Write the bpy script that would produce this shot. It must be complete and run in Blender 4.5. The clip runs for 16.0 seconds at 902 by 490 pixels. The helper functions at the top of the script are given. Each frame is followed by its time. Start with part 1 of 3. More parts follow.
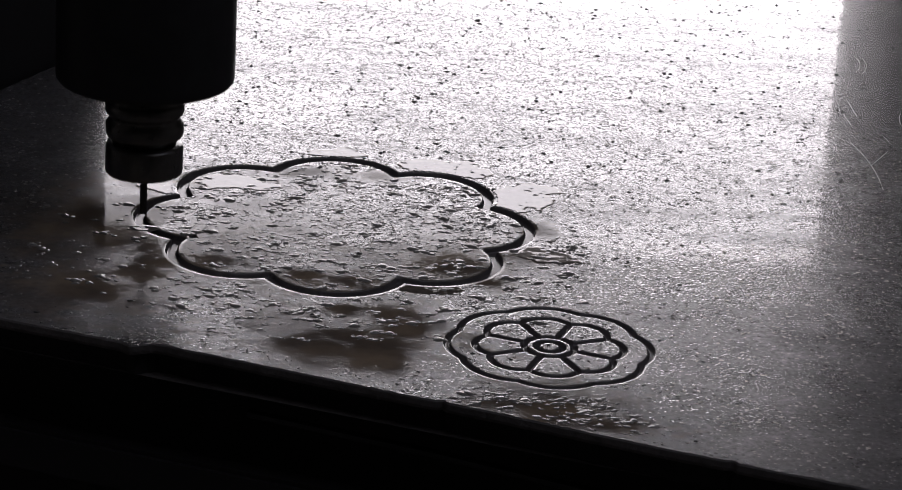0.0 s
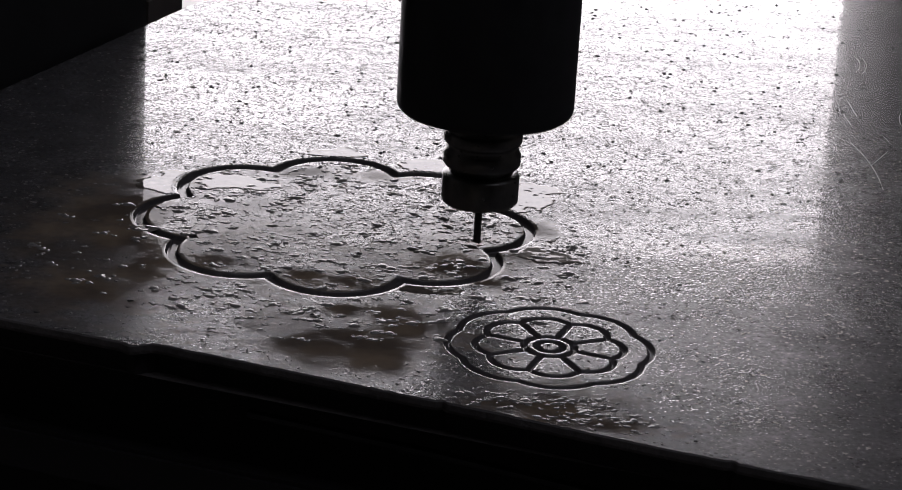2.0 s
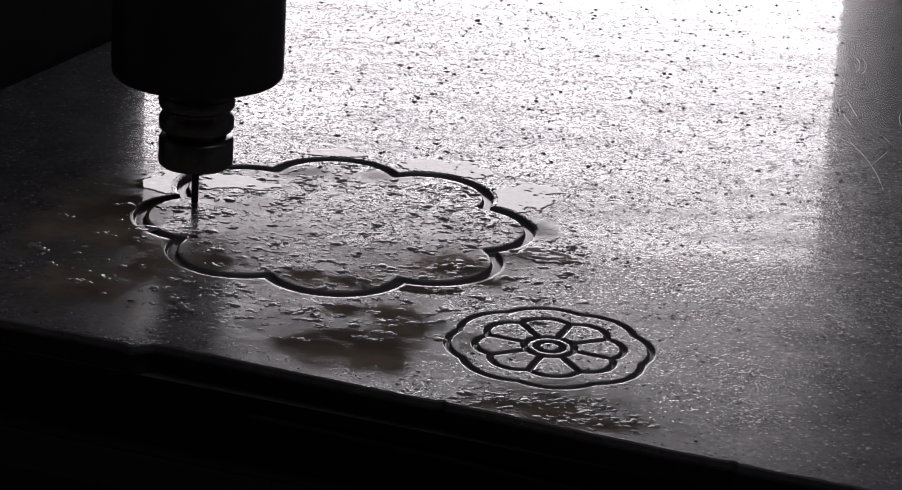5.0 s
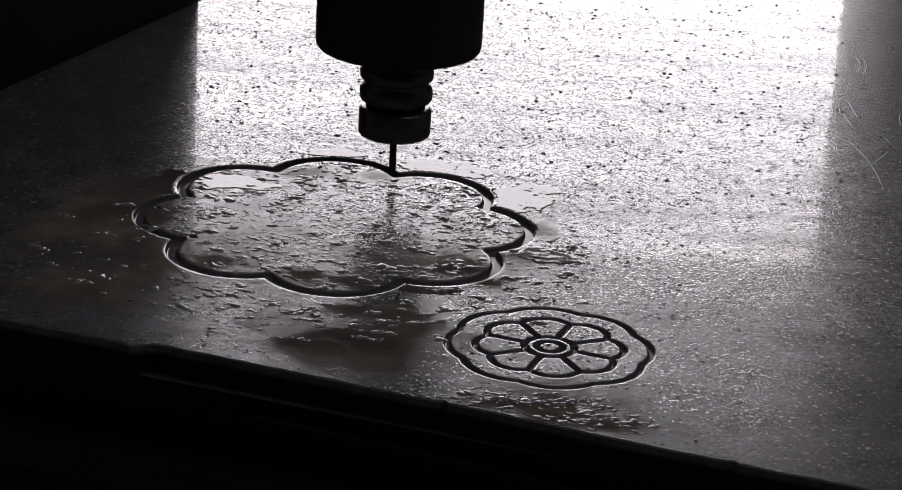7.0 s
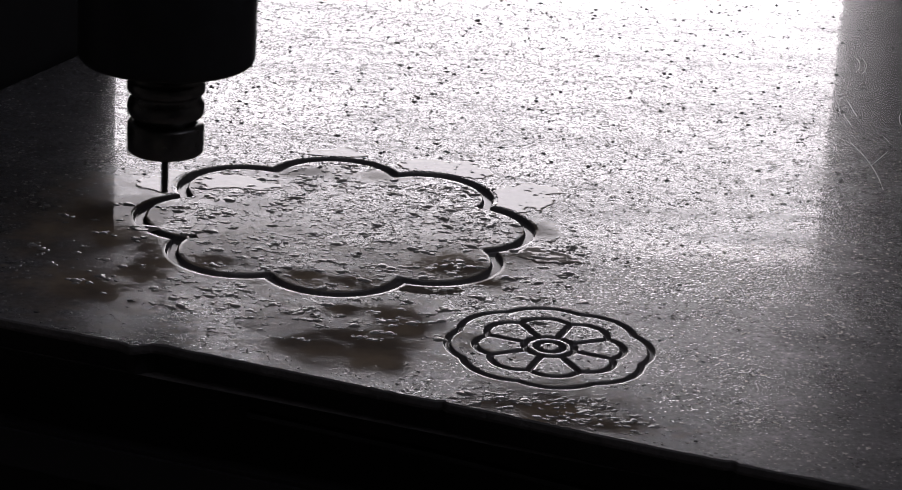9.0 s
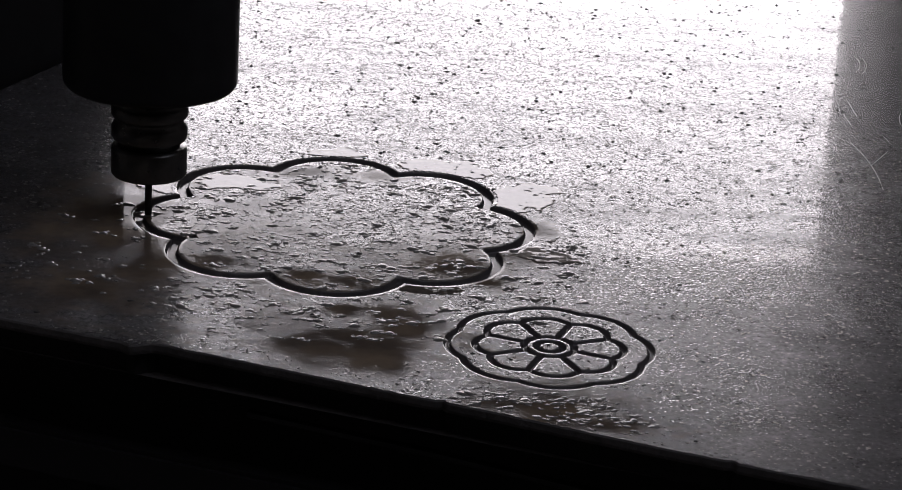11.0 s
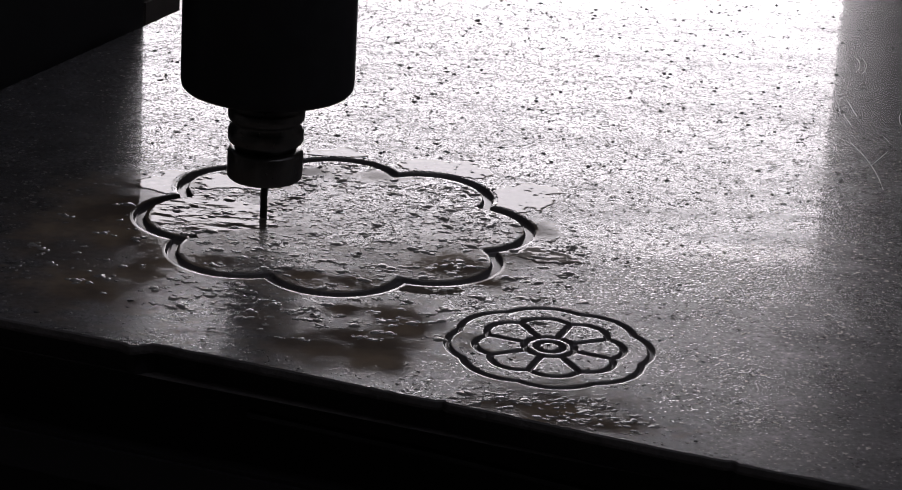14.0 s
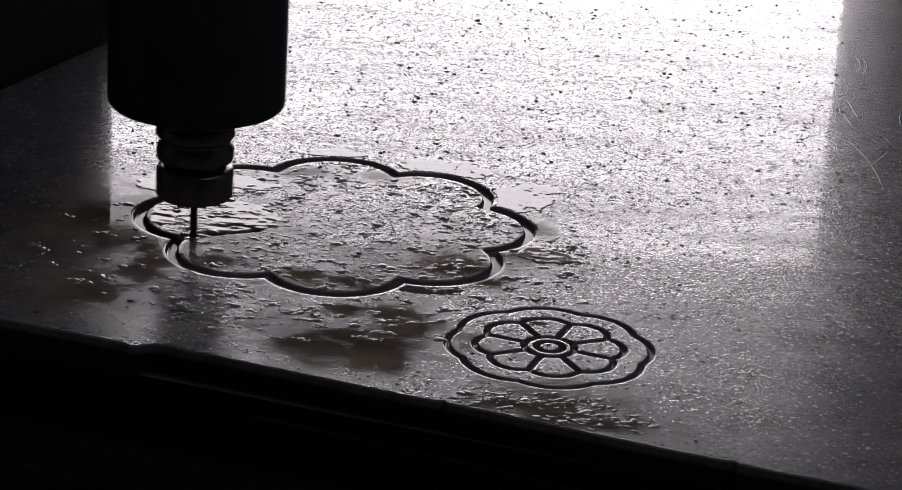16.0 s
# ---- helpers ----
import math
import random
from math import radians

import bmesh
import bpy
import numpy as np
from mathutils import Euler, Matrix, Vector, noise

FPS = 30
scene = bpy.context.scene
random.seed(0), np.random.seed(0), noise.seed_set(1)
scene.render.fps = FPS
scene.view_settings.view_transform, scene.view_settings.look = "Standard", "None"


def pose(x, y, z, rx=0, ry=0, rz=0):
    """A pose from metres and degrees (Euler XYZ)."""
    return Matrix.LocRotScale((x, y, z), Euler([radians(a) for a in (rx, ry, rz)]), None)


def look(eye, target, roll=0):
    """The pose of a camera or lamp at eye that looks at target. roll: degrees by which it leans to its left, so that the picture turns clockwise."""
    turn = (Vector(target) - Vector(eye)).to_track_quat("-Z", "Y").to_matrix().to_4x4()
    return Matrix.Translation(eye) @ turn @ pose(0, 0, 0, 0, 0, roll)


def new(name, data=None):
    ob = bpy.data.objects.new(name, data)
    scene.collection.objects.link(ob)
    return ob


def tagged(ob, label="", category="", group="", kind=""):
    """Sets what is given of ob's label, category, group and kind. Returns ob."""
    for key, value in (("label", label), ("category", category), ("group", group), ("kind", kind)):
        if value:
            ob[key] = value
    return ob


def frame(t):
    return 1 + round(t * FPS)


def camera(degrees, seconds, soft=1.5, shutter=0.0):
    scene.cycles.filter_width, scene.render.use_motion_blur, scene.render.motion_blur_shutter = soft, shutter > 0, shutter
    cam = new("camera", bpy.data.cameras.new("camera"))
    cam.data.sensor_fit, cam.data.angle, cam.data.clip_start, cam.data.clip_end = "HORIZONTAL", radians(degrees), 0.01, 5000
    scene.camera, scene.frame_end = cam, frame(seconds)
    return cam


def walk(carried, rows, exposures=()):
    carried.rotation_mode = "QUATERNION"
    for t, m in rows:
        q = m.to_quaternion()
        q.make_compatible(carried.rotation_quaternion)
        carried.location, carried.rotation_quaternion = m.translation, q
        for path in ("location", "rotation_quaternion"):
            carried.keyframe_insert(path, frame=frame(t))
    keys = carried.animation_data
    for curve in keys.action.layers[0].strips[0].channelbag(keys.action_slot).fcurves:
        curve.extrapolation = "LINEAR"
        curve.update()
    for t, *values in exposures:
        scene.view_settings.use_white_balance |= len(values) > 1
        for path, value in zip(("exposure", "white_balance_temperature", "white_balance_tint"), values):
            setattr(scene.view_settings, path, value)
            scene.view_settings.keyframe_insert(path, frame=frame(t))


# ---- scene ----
cam = camera(19.0, 16.0, soft=1.0, shutter=0.5)
EYE = (0.0, 0.0, 0.615)
VIEW = look(EYE, (0.0, math.cos(radians(20.45)), 0.615 - math.sin(radians(20.45))), 3.40)
walk(cam, [(0.0, VIEW), (16.0, VIEW)])

# ---------------------------------------------------------------- world and light
DOOR_Y = 6.0                      # inner face of the far wall
DOOR_X0, DOOR_X1 = -2.3, 0.88     # jambs of the open gate
DOOR_TOP = 1.66                   # above the slab, so 2.5 m above the floor
FLOOR_Z = -0.90

world = bpy.data.worlds.new("sky")
scene.world = world
world.use_nodes = True
wn = world.node_tree.nodes
sky = wn.new("ShaderNodeTexSky")
sky.sky_type, sky.sun_disc = "NISHITA", False
sky.sun_elevation, sky.sun_rotation = radians(38), radians(150)
world.node_tree.links.new(sky.outputs[0], wn["Background"].inputs[0])
wn["Background"].inputs[1].default_value = 0.05

sun = new("sun", bpy.data.lights.new("sun", "SUN"))
sun.data.energy, sun.data.angle, sun.data.color = 2.0, radians(0.6), (1, 0.95, 0.88)
sun.matrix_world = look((0, 0, 5), (math.sin(radians(150)) * -3, math.cos(radians(150)) * 3, 2.6))

gate_light = new("gate_daylight", bpy.data.lights.new("gate_daylight", "AREA"))
gate_light.data.shape = "RECTANGLE"
gate_light.data.size, gate_light.data.size_y = DOOR_X1 - DOOR_X0, DOOR_TOP - FLOOR_Z
gate_light.data.energy, gate_light.data.color = 118.0, (1.0, 0.925, 0.962)
gate_light.matrix_world = look(((DOOR_X0 + DOOR_X1) / 2, DOOR_Y + 0.12, (DOOR_TOP + FLOOR_Z) / 2),
                               ((DOOR_X0 + DOOR_X1) / 2, 0, (DOOR_TOP + FLOOR_Z) / 2))
# assumed roof light over the machine, out of view, added to light the slab
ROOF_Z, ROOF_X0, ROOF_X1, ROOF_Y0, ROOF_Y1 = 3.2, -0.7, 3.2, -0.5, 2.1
assumed_roof_light = new("assumed_roof_daylight", bpy.data.lights.new("assumed_roof_daylight", "AREA"))
assumed_roof_light.data.shape = "RECTANGLE"
assumed_roof_light.data.size, assumed_roof_light.data.size_y = ROOF_X1 - ROOF_X0, ROOF_Y1 - ROOF_Y0
assumed_roof_light.data.energy, assumed_roof_light.data.color = 14.5, (0.97, 0.93, 1.03)
assumed_roof_light.matrix_world = look(((ROOF_X0 + ROOF_X1) / 2, (ROOF_Y0 + ROOF_Y1) / 2, ROOF_Z + 0.1), ((ROOF_X0 + ROOF_X1) / 2, (ROOF_Y0 + ROOF_Y1) / 2 + 0.0001, 0))
scene.view_settings.exposure = 0.0


# ---------------------------------------------------------------- materials
def material(name, color, rough, metal=0.0, grain=0.15, scale=60.0, bump=0.0, bump_scale=400.0, coat=0.0, ior=1.5):
    """Principled surface with colour varied at two scales, uneven gloss and fine relief."""
    m = bpy.data.materials.new(name)
    m.use_nodes = True
    nt = m.node_tree
    b = nt.nodes["Principled BSDF"]
    co = nt.nodes.new("ShaderNodeTexCoord")
    n1 = nt.nodes.new("ShaderNodeTexNoise")
    n1.inputs["Scale"].default_value, n1.inputs["Detail"].default_value = scale, 6
    n2 = nt.nodes.new("ShaderNodeTexNoise")
    n2.inputs["Scale"].default_value, n2.inputs["Detail"].default_value = scale * 0.13, 4
    for n in (n1, n2):
        nt.links.new(co.outputs["Object"], n.inputs["Vector"])
    mul = nt.nodes.new("ShaderNodeMath")
    mul.operation = "MULTIPLY"
    nt.links.new(n1.outputs[0], mul.inputs[0])
    nt.links.new(n2.outputs[0], mul.inputs[1])
    ramp = nt.nodes.new("ShaderNodeValToRGB")
    ramp.color_ramp.elements[0].position, ramp.color_ramp.elements[1].position = 0.1, 0.45
    ramp.color_ramp.elements[0].color = (*[c * (1 - grain) for c in color], 1)
    ramp.color_ramp.elements[1].color = (*[min(1, c * (1 + grain)) for c in color], 1)
    nt.links.new(mul.outputs[0], ramp.inputs[0])
    nt.links.new(ramp.outputs[0], b.inputs["Base Color"])
    b.inputs["Metallic"].default_value, b.inputs["IOR"].default_value = metal, ior
    b.inputs["Coat Weight"].default_value, b.inputs["Coat Roughness"].default_value = coat, 0.05
    rr = nt.nodes.new("ShaderNodeMapRange")
    rr.inputs["To Min"].default_value, rr.inputs["To Max"].default_value = rough * 0.75, min(1, rough * 1.25)
    nt.links.new(n1.outputs[0], rr.inputs[0])
    nt.links.new(rr.outputs[0], b.inputs["Roughness"])
    if bump:
        n3 = nt.nodes.new("ShaderNodeTexNoise")
        n3.inputs["Scale"].default_value, n3.inputs["Detail"].default_value = bump_scale, 3
        nt.links.new(co.outputs["Object"], n3.inputs["Vector"])
        bp = nt.nodes.new("ShaderNodeBump")
        bp.inputs["Strength"].default_value, bp.inputs["Distance"].default_value = 1.0, bump
        nt.links.new(n3.outputs[0], bp.inputs["Height"])
        nt.links.new(bp.outputs[0], b.inputs["Normal"])
    return m


def slab_material():
    """Dark grey stone: a dull sheen of its own under a wet film broken by fine beads."""
    m = material("wet_grey_stone", (0.115, 0.111, 0.113), 0.25, grain=0.5, scale=250, ior=1.45)
    nt = m.node_tree
    b = nt.nodes["Principled BSDF"]
    co = nt.nodes.new("ShaderNodeTexCoord")

    def noise_of(scale, detail, lo, hi):
        n = nt.nodes.new("ShaderNodeTexNoise")
        n.inputs["Scale"].default_value, n.inputs["Detail"].default_value = scale, detail
        nt.links.new(co.outputs["Object"], n.inputs["Vector"])
        c = nt.nodes.new("ShaderNodeMapRange")
        c.interpolation_type = "SMOOTHSTEP"
        c.inputs["From Min"].default_value, c.inputs["From Max"].default_value = lo, hi
        nt.links.new(n.outputs[0], c.inputs[0])
        return c.outputs[0]

    def math_of(op, p, q):
        n = nt.nodes.new("ShaderNodeMath")
        n.operation = op
        for k, v in enumerate((p, q)):
            if isinstance(v, float):
                n.inputs[k].default_value = v
            else:
                nt.links.new(v, n.inputs[k])
        return n.outputs[0]

    def bead_of(scale, radius, amount):
        v = nt.nodes.new("ShaderNodeTexVoronoi")
        v.inputs["Scale"].default_value = scale
        nt.links.new(co.outputs["Object"], v.inputs["Vector"])
        c = nt.nodes.new("ShaderNodeMapRange")
        c.interpolation_type = "SMOOTHSTEP"
        c.inputs["From Min"].default_value, c.inputs["From Max"].default_value = 0.05, radius
        c.inputs["To Min"].default_value, c.inputs["To Max"].default_value = amount, 0.0
        nt.links.new(v.outputs["Distance"], c.inputs[0])
        return c.outputs[0]

    # beading is dense round the wet rosettes and thins out away from them
    far = nt.nodes.new("ShaderNodeVectorMath")
    far.operation = "DISTANCE"
    far.inputs[1].default_value = (0.02, 1.56, 0.0)
    nt.links.new(co.outputs["Object"], far.inputs[0])
    wet = nt.nodes.new("ShaderNodeMapRange")
    wet.inputs["From Min"].default_value, wet.inputs["From Max"].default_value = 0.16, 0.48
    wet.inputs["To Min"].default_value, wet.inputs["To Max"].default_value = 1.0, 0.05
    nt.links.new(far.outputs["Value"], wet.inputs[0])
    patch = noise_of(9, 4.0, 0.30, 0.65)
    gaps = noise_of(160, 2.0, 0.42, 0.56)
    fine = math_of("MULTIPLY", bead_of(620, 0.50, 0.5), math_of("ADD", math_of("MULTIPLY", patch, 0.75), 0.25))
    coarse = math_of("MULTIPLY", bead_of(330, 0.42, 0.9), gaps)
    ripple = noise_of(120, 2.0, 0.2, 0.8)
    # where silty coolant stands as a smooth film, beads and dust drown in it
    silt = nt.nodes.new("ShaderNodeAttribute")
    silt.attribute_name = "silt_film"
    film = silt.outputs["Fac"]
    bare = math_of("SUBTRACT", 1.0, math_of("MULTIPLY", film, 0.95))
    height = math_of("ADD", math_of("MULTIPLY", math_of("MULTIPLY", math_of("ADD", fine, coarse), wet.outputs[0]), bare), math_of("MULTIPLY", ripple, 0.06))
    # matte specks of dust stuck in the film
    dust_fine = math_of("MULTIPLY", bead_of(600, 0.62, 1.5), noise_of(110, 4.0, 0.32, 0.58))
    dust_mid = math_of("MULTIPLY", bead_of(980, 0.62, 1.3), noise_of(230, 3.0, 0.34, 0.58))
    dust_big = math_of("MULTIPLY", bead_of(150, 0.24, 2.2), noise_of(40, 2.0, 0.45, 0.55))
    far2 = nt.nodes.new("ShaderNodeVectorMath")
    far2.operation = "DISTANCE"
    far2.inputs[1].default_value = (-0.12, 1.95, 0.0)
    nt.links.new(co.outputs["Object"], far2.inputs[0])
    dirt = nt.nodes.new("ShaderNodeMapRange")
    dirt.inputs["From Min"].default_value, dirt.inputs["From Max"].default_value = 0.25, 0.58
    dirt.inputs["To Min"].default_value, dirt.inputs["To Max"].default_value = 1.15, 0.28
    nt.links.new(far2.outputs["Value"], dirt.inputs[0])
    thin = dirt.outputs[0]
    dust = math_of("MINIMUM", math_of("ADD", math_of("MULTIPLY", math_of("ADD", dust_fine, dust_mid), thin), dust_big), 1.0)
    dust = math_of("MULTIPLY", dust, bare)
    clean = math_of("SUBTRACT", 1.0, dust)
    tone = nt.nodes.new("ShaderNodeMix")
    tone.data_type = "RGBA"
    tone.inputs["B"].default_value = (0.035, 0.033, 0.031, 1)
    was = b.inputs["Base Color"].links[0].from_socket
    nt.links.new(math_of("MULTIPLY", dust, 0.8), tone.inputs["Factor"])
    nt.links.new(was, tone.inputs["A"])
    mud = nt.nodes.new("ShaderNodeMix")
    mud.data_type = "RGBA"
    mud.inputs["A"].default_value, mud.inputs["B"].default_value = (0.110, 0.086, 0.066, 1), (0.240, 0.185, 0.128, 1)
    nt.links.new(noise_of(26, 5.0, 0.35, 0.68), mud.inputs["Factor"])
    silted = nt.nodes.new("ShaderNodeMix")
    silted.data_type = "RGBA"
    nt.links.new(math_of("MULTIPLY", film, 0.9), silted.inputs["Factor"])
    nt.links.new(tone.outputs["Result"], silted.inputs["A"])
    nt.links.new(mud.outputs["Result"], silted.inputs["B"])
    nt.links.new(silted.outputs["Result"], b.inputs["Base Color"])
    bp = nt.nodes.new("ShaderNodeBump")
    bp.inputs["Strength"].default_value, bp.inputs["Distance"].default_value = 1.0, 0.00011
    nt.links.new(height, bp.inputs["Height"])
    nt.links.new(bp.outputs[0], b.inputs["Coat Normal"])
    nt.links.new(bp.outputs[0], b.inputs["Normal"])
    smear = noise_of(7, 5.0, 0.35, 0.65)
    lay = nt.nodes.new("ShaderNodeMapping")
    lay.inputs["Scale"].default_value, lay.inputs["Rotation"].default_value = (0.22, 1.0, 1.0), (0.0, 0.0, radians(12))
    nt.links.new(co.outputs["Object"], lay.inputs["Vector"])
    wiped = nt.nodes.new("ShaderNodeTexNoise")
    wiped.inputs["Scale"].default_value, wiped.inputs["Detail"].default_value, wiped.inputs["Distortion"].default_value = 24, 6, 0.6
    nt.links.new(lay.outputs[0], wiped.inputs["Vector"])
    streak = nt.nodes.new("ShaderNodeMapRange")
    streak.interpolation_type = "SMOOTHSTEP"
    streak.inputs["From Min"].default_value, streak.inputs["From Max"].default_value = 0.36, 0.60
    streak.inputs["To Min"].default_value, streak.inputs["To Max"].default_value = 0.74, 1.0
    nt.links.new(wiped.outputs[0], streak.inputs[0])
    clean = math_of("MULTIPLY", clean, streak.outputs[0])
    weight = math_of("MULTIPLY", math_of("MULTIPLY", math_of("ADD", math_of("MULTIPLY", smear, 0.35), 0.66), clean), math_of("SUBTRACT", 1.0, math_of("MULTIPLY", film, 0.55)))
    nt.links.new(math_of("MAXIMUM", weight, math_of("MULTIPLY", film, 0.10)), b.inputs["Coat Weight"])
    drowned = math_of("SUBTRACT", 1.0, film)
    nt.links.new(math_of("MULTIPLY", math_of("MULTIPLY", clean, 0.55), math_of("POWER", drowned, 3.0)), b.inputs["Specular IOR Level"])
    b.inputs["Coat Roughness"].default_value, b.inputs["Coat IOR"].default_value = 0.02, 1.40
    return m


def water_material(name, color, rough=0.03, wave=0.0001):
    """Silty coolant: murky brown under a mirror-smooth skin."""
    m = material(name, color, rough, grain=0.45, scale=160, ior=1.36, bump=wave, bump_scale=80)
    return m


STONE = slab_material()
WETCUT = material("wet_cut_stone", (0.100, 0.092, 0.092), 0.14, grain=0.3, scale=120, ior=1.38)
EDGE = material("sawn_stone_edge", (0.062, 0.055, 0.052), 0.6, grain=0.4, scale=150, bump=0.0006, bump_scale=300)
WATER = water_material("silty_coolant", (0.115, 0.098, 0.082), 0.02, 0.00003)
# drops paler than the puddles, in place of gate light refracted through them
DROP = water_material("coolant_drops", (0.210, 0.196, 0.182), 0.05, 0.00004)
CHIP = material("stone_grit", (0.05, 0.048, 0.045), 0.6, grain=0.3, scale=300)
SCUFF = material("pale_scuffed_stone", (0.42, 0.41, 0.40), 0.5, grain=0.5, scale=300)
SCORE = material("dark_scored_stone", (0.03, 0.028, 0.027), 0.6, grain=0.4, scale=200)
HOUSING = material("black_anodised_housing", (0.030, 0.030, 0.033), 0.42, metal=0.3, grain=0.25, scale=80)
STEEL = material("dark_tool_steel", (0.20, 0.195, 0.19), 0.30, metal=0.9, grain=0.2, scale=200)
CARBIDE = material("grey_carbide", (0.12, 0.12, 0.12), 0.35, metal=0.8, grain=0.2, scale=300)
BLACK = material("black_painted_steel", (0.012, 0.012, 0.013), 0.55, grain=0.3, scale=30)
# grey stands in for light on the upright's inner side
BRACKET = material("lightened_side_grey", (0.20, 0.20, 0.205), 0.5, grain=0.3, scale=40)
OILED = material("oily_carriage_steel", (0.07, 0.06, 0.055), 0.6, grain=0.4, scale=60)
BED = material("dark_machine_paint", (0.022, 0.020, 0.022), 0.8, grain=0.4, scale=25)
RAIL = material("worn_steel_rail", (0.08, 0.08, 0.085), 0.4, metal=0.8, grain=0.3, scale=70)
# dark tone holds down light bounced off walls and ceiling
DARKWALL = material("dark_low_bounce_wall", (0.11, 0.106, 0.102), 0.9, grain=0.3, scale=6)
CONCRETE = material("workshop_concrete", (0.17, 0.162, 0.156), 0.45, grain=0.25, scale=8)


# ---------------------------------------------------------------- helpers for meshes
def part(name, bm, mat, parent=None, label="", smooth=True):
    me = bpy.data.meshes.new(name)
    bm.to_mesh(me)
    bm.free()
    for p in me.polygons:
        p.use_smooth = smooth
    me.materials.append(mat)
    ob = new(name, me)
    if parent:
        ob.parent = parent
    if label:
        tagged(ob, label)
    return ob


def sheet(name, co, faces, mat, parent=None, smooth=True):
    """A mesh from numpy vertices and quads."""
    me = bpy.data.meshes.new(name)
    me.vertices.add(len(co))
    me.vertices.foreach_set("co", np.ascontiguousarray(co, dtype=np.float32).ravel())
    k = faces.shape[1]
    me.loops.add(faces.size)
    me.loops.foreach_set("vertex_index", np.ascontiguousarray(faces, dtype=np.int32).ravel())
    me.polygons.add(len(faces))
    me.polygons.foreach_set("loop_start", np.arange(0, faces.size, k, dtype=np.int32))
    me.polygons.foreach_set("use_smooth", np.full(len(faces), smooth))
    me.update(calc_edges=True)
    me.validate()
    me.materials.append(mat)
    ob = new(name, me)
    if parent:
        ob.parent = parent
    return ob


def box(x0, x1, y0, y1, z0, z1, bevel=0.0):
    bm = bmesh.new()
    bmesh.ops.create_cube(bm, size=1.0)
    for v in bm.verts:
        v.co = Vector(((x0 + x1) / 2 + v.co.x * (x1 - x0), (y0 + y1) / 2 + v.co.y * (y1 - y0), (z0 + z1) / 2 + v.co.z * (z1 - z0)))
    if bevel:
        bmesh.ops.bevel(bm, geom=bm.edges[:], offset=bevel, segments=2, affect="EDGES")
    return bm


def lathe(profile, segs=72):
    """A turned part from (radius, height) pairs."""
    bm = bmesh.new()
    rings = []
    for r, z in profile:
        if r <= 0:
            rings.append([bm.verts.new((0, 0, z))])
        else:
            rings.append([bm.verts.new((r * math.cos(2 * math.pi * i / segs), r * math.sin(2 * math.pi * i / segs), z)) for i in range(segs)])
    for a, b in zip(rings, rings[1:]):
        for i in range(segs):
            j = (i + 1) % segs
            if len(a) == 1:
                bm.faces.new((a[0], b[j], b[i]))
            elif len(b) == 1:
                bm.faces.new((a[i], a[j], b[0]))
            else:
                bm.faces.new((a[i], a[j], b[j], b[i]))
    bmesh.ops.recalc_face_normals(bm, faces=bm.faces[:])
    return bm


# ---------------------------------------------------------------- the machine's axes
AXIS = -18.3                                   # direction of the cross travel, degrees
AX = np.array((math.cos(radians(AXIS)), math.sin(radians(AXIS))))
BX = np.array((-AX[1], AX[0]))


def to_world(a, b):
    return np.stack([a * AX[0] + b * BX[0], a * AX[1] + b * BX[1]], -1)


def to_machine(x, y):
    return x * AX[0] + y * AX[1], x * BX[0] + y * BX[1]


BIG = to_machine(-0.0775, 1.6794)              # centre of the large rosette
SMALL = to_machine(0.0624, 1.4861)             # centre of the small rosette


# ---------------------------------------------------------------- engraved curves, in machine axes
def scallop(centre, r_cusp, r_tip, turn=-1.0, step=0.0004):
    """Eight outward arcs between cusps that lie on the axes and the diagonals."""
    half = r_cusp * math.sin(radians(22.5))
    sag = r_tip - r_cusp * math.cos(radians(22.5))
    rad = (half * half + sag * sag) / (2 * sag)
    d = r_tip - rad
    open_angle = math.atan2(half, r_cusp * math.cos(radians(22.5)) - d)
    n = int(2 * open_angle * rad / step) + 2
    pts = []
    for k in range(8):
        mid = radians(22.5 + 45 * k + turn)
        w = np.linspace(-open_angle, open_angle, n) + mid
        pts.append(np.stack([centre[0] + d * math.cos(mid) + rad * np.cos(w), centre[1] + d * math.sin(mid) + rad * np.sin(w)], -1))
    return np.concatenate(pts)


def circle(centre, r, step=0.0004):
    w = np.arange(0, 2 * math.pi, step / r)
    return np.stack([centre[0] + r * np.cos(w), centre[1] + r * np.sin(w)], -1)


def spokes(centre, r0, r1, turn=-1.0, step=0.0004):
    t = np.arange(r0, r1, step)
    return np.concatenate([np.stack([centre[0] + t * math.cos(radians(45 * k + turn)), centre[1] + t * math.sin(radians(45 * k + turn))], -1) for k in range(8)])


big_curve = scallop(BIG, 0.1088, 0.1295)
small_curves = np.concatenate([scallop(SMALL, 0.0572, 0.0612), scallop(SMALL, 0.0388, 0.0446), spokes(SMALL, 0.016, 0.0388),
                               circle(SMALL, 0.0150), circle(SMALL, 0.0078)])


# the petal that is milled during the clip: seconds and place of the cutter
CUT = [(11.5, -0.1952, 1.6886), (12.0, -0.1833, 1.6995), (12.5, -0.1697, 1.7046), (13.0, -0.1396, 1.6955), (13.5, -0.1264, 1.6895), (14.0, -0.1256, 1.6812),
       (14.5, -0.1259, 1.6656), (15.0, -0.1259, 1.6573), (15.5, -0.1325, 1.6526), (16.0, -0.1672, 1.6368)]


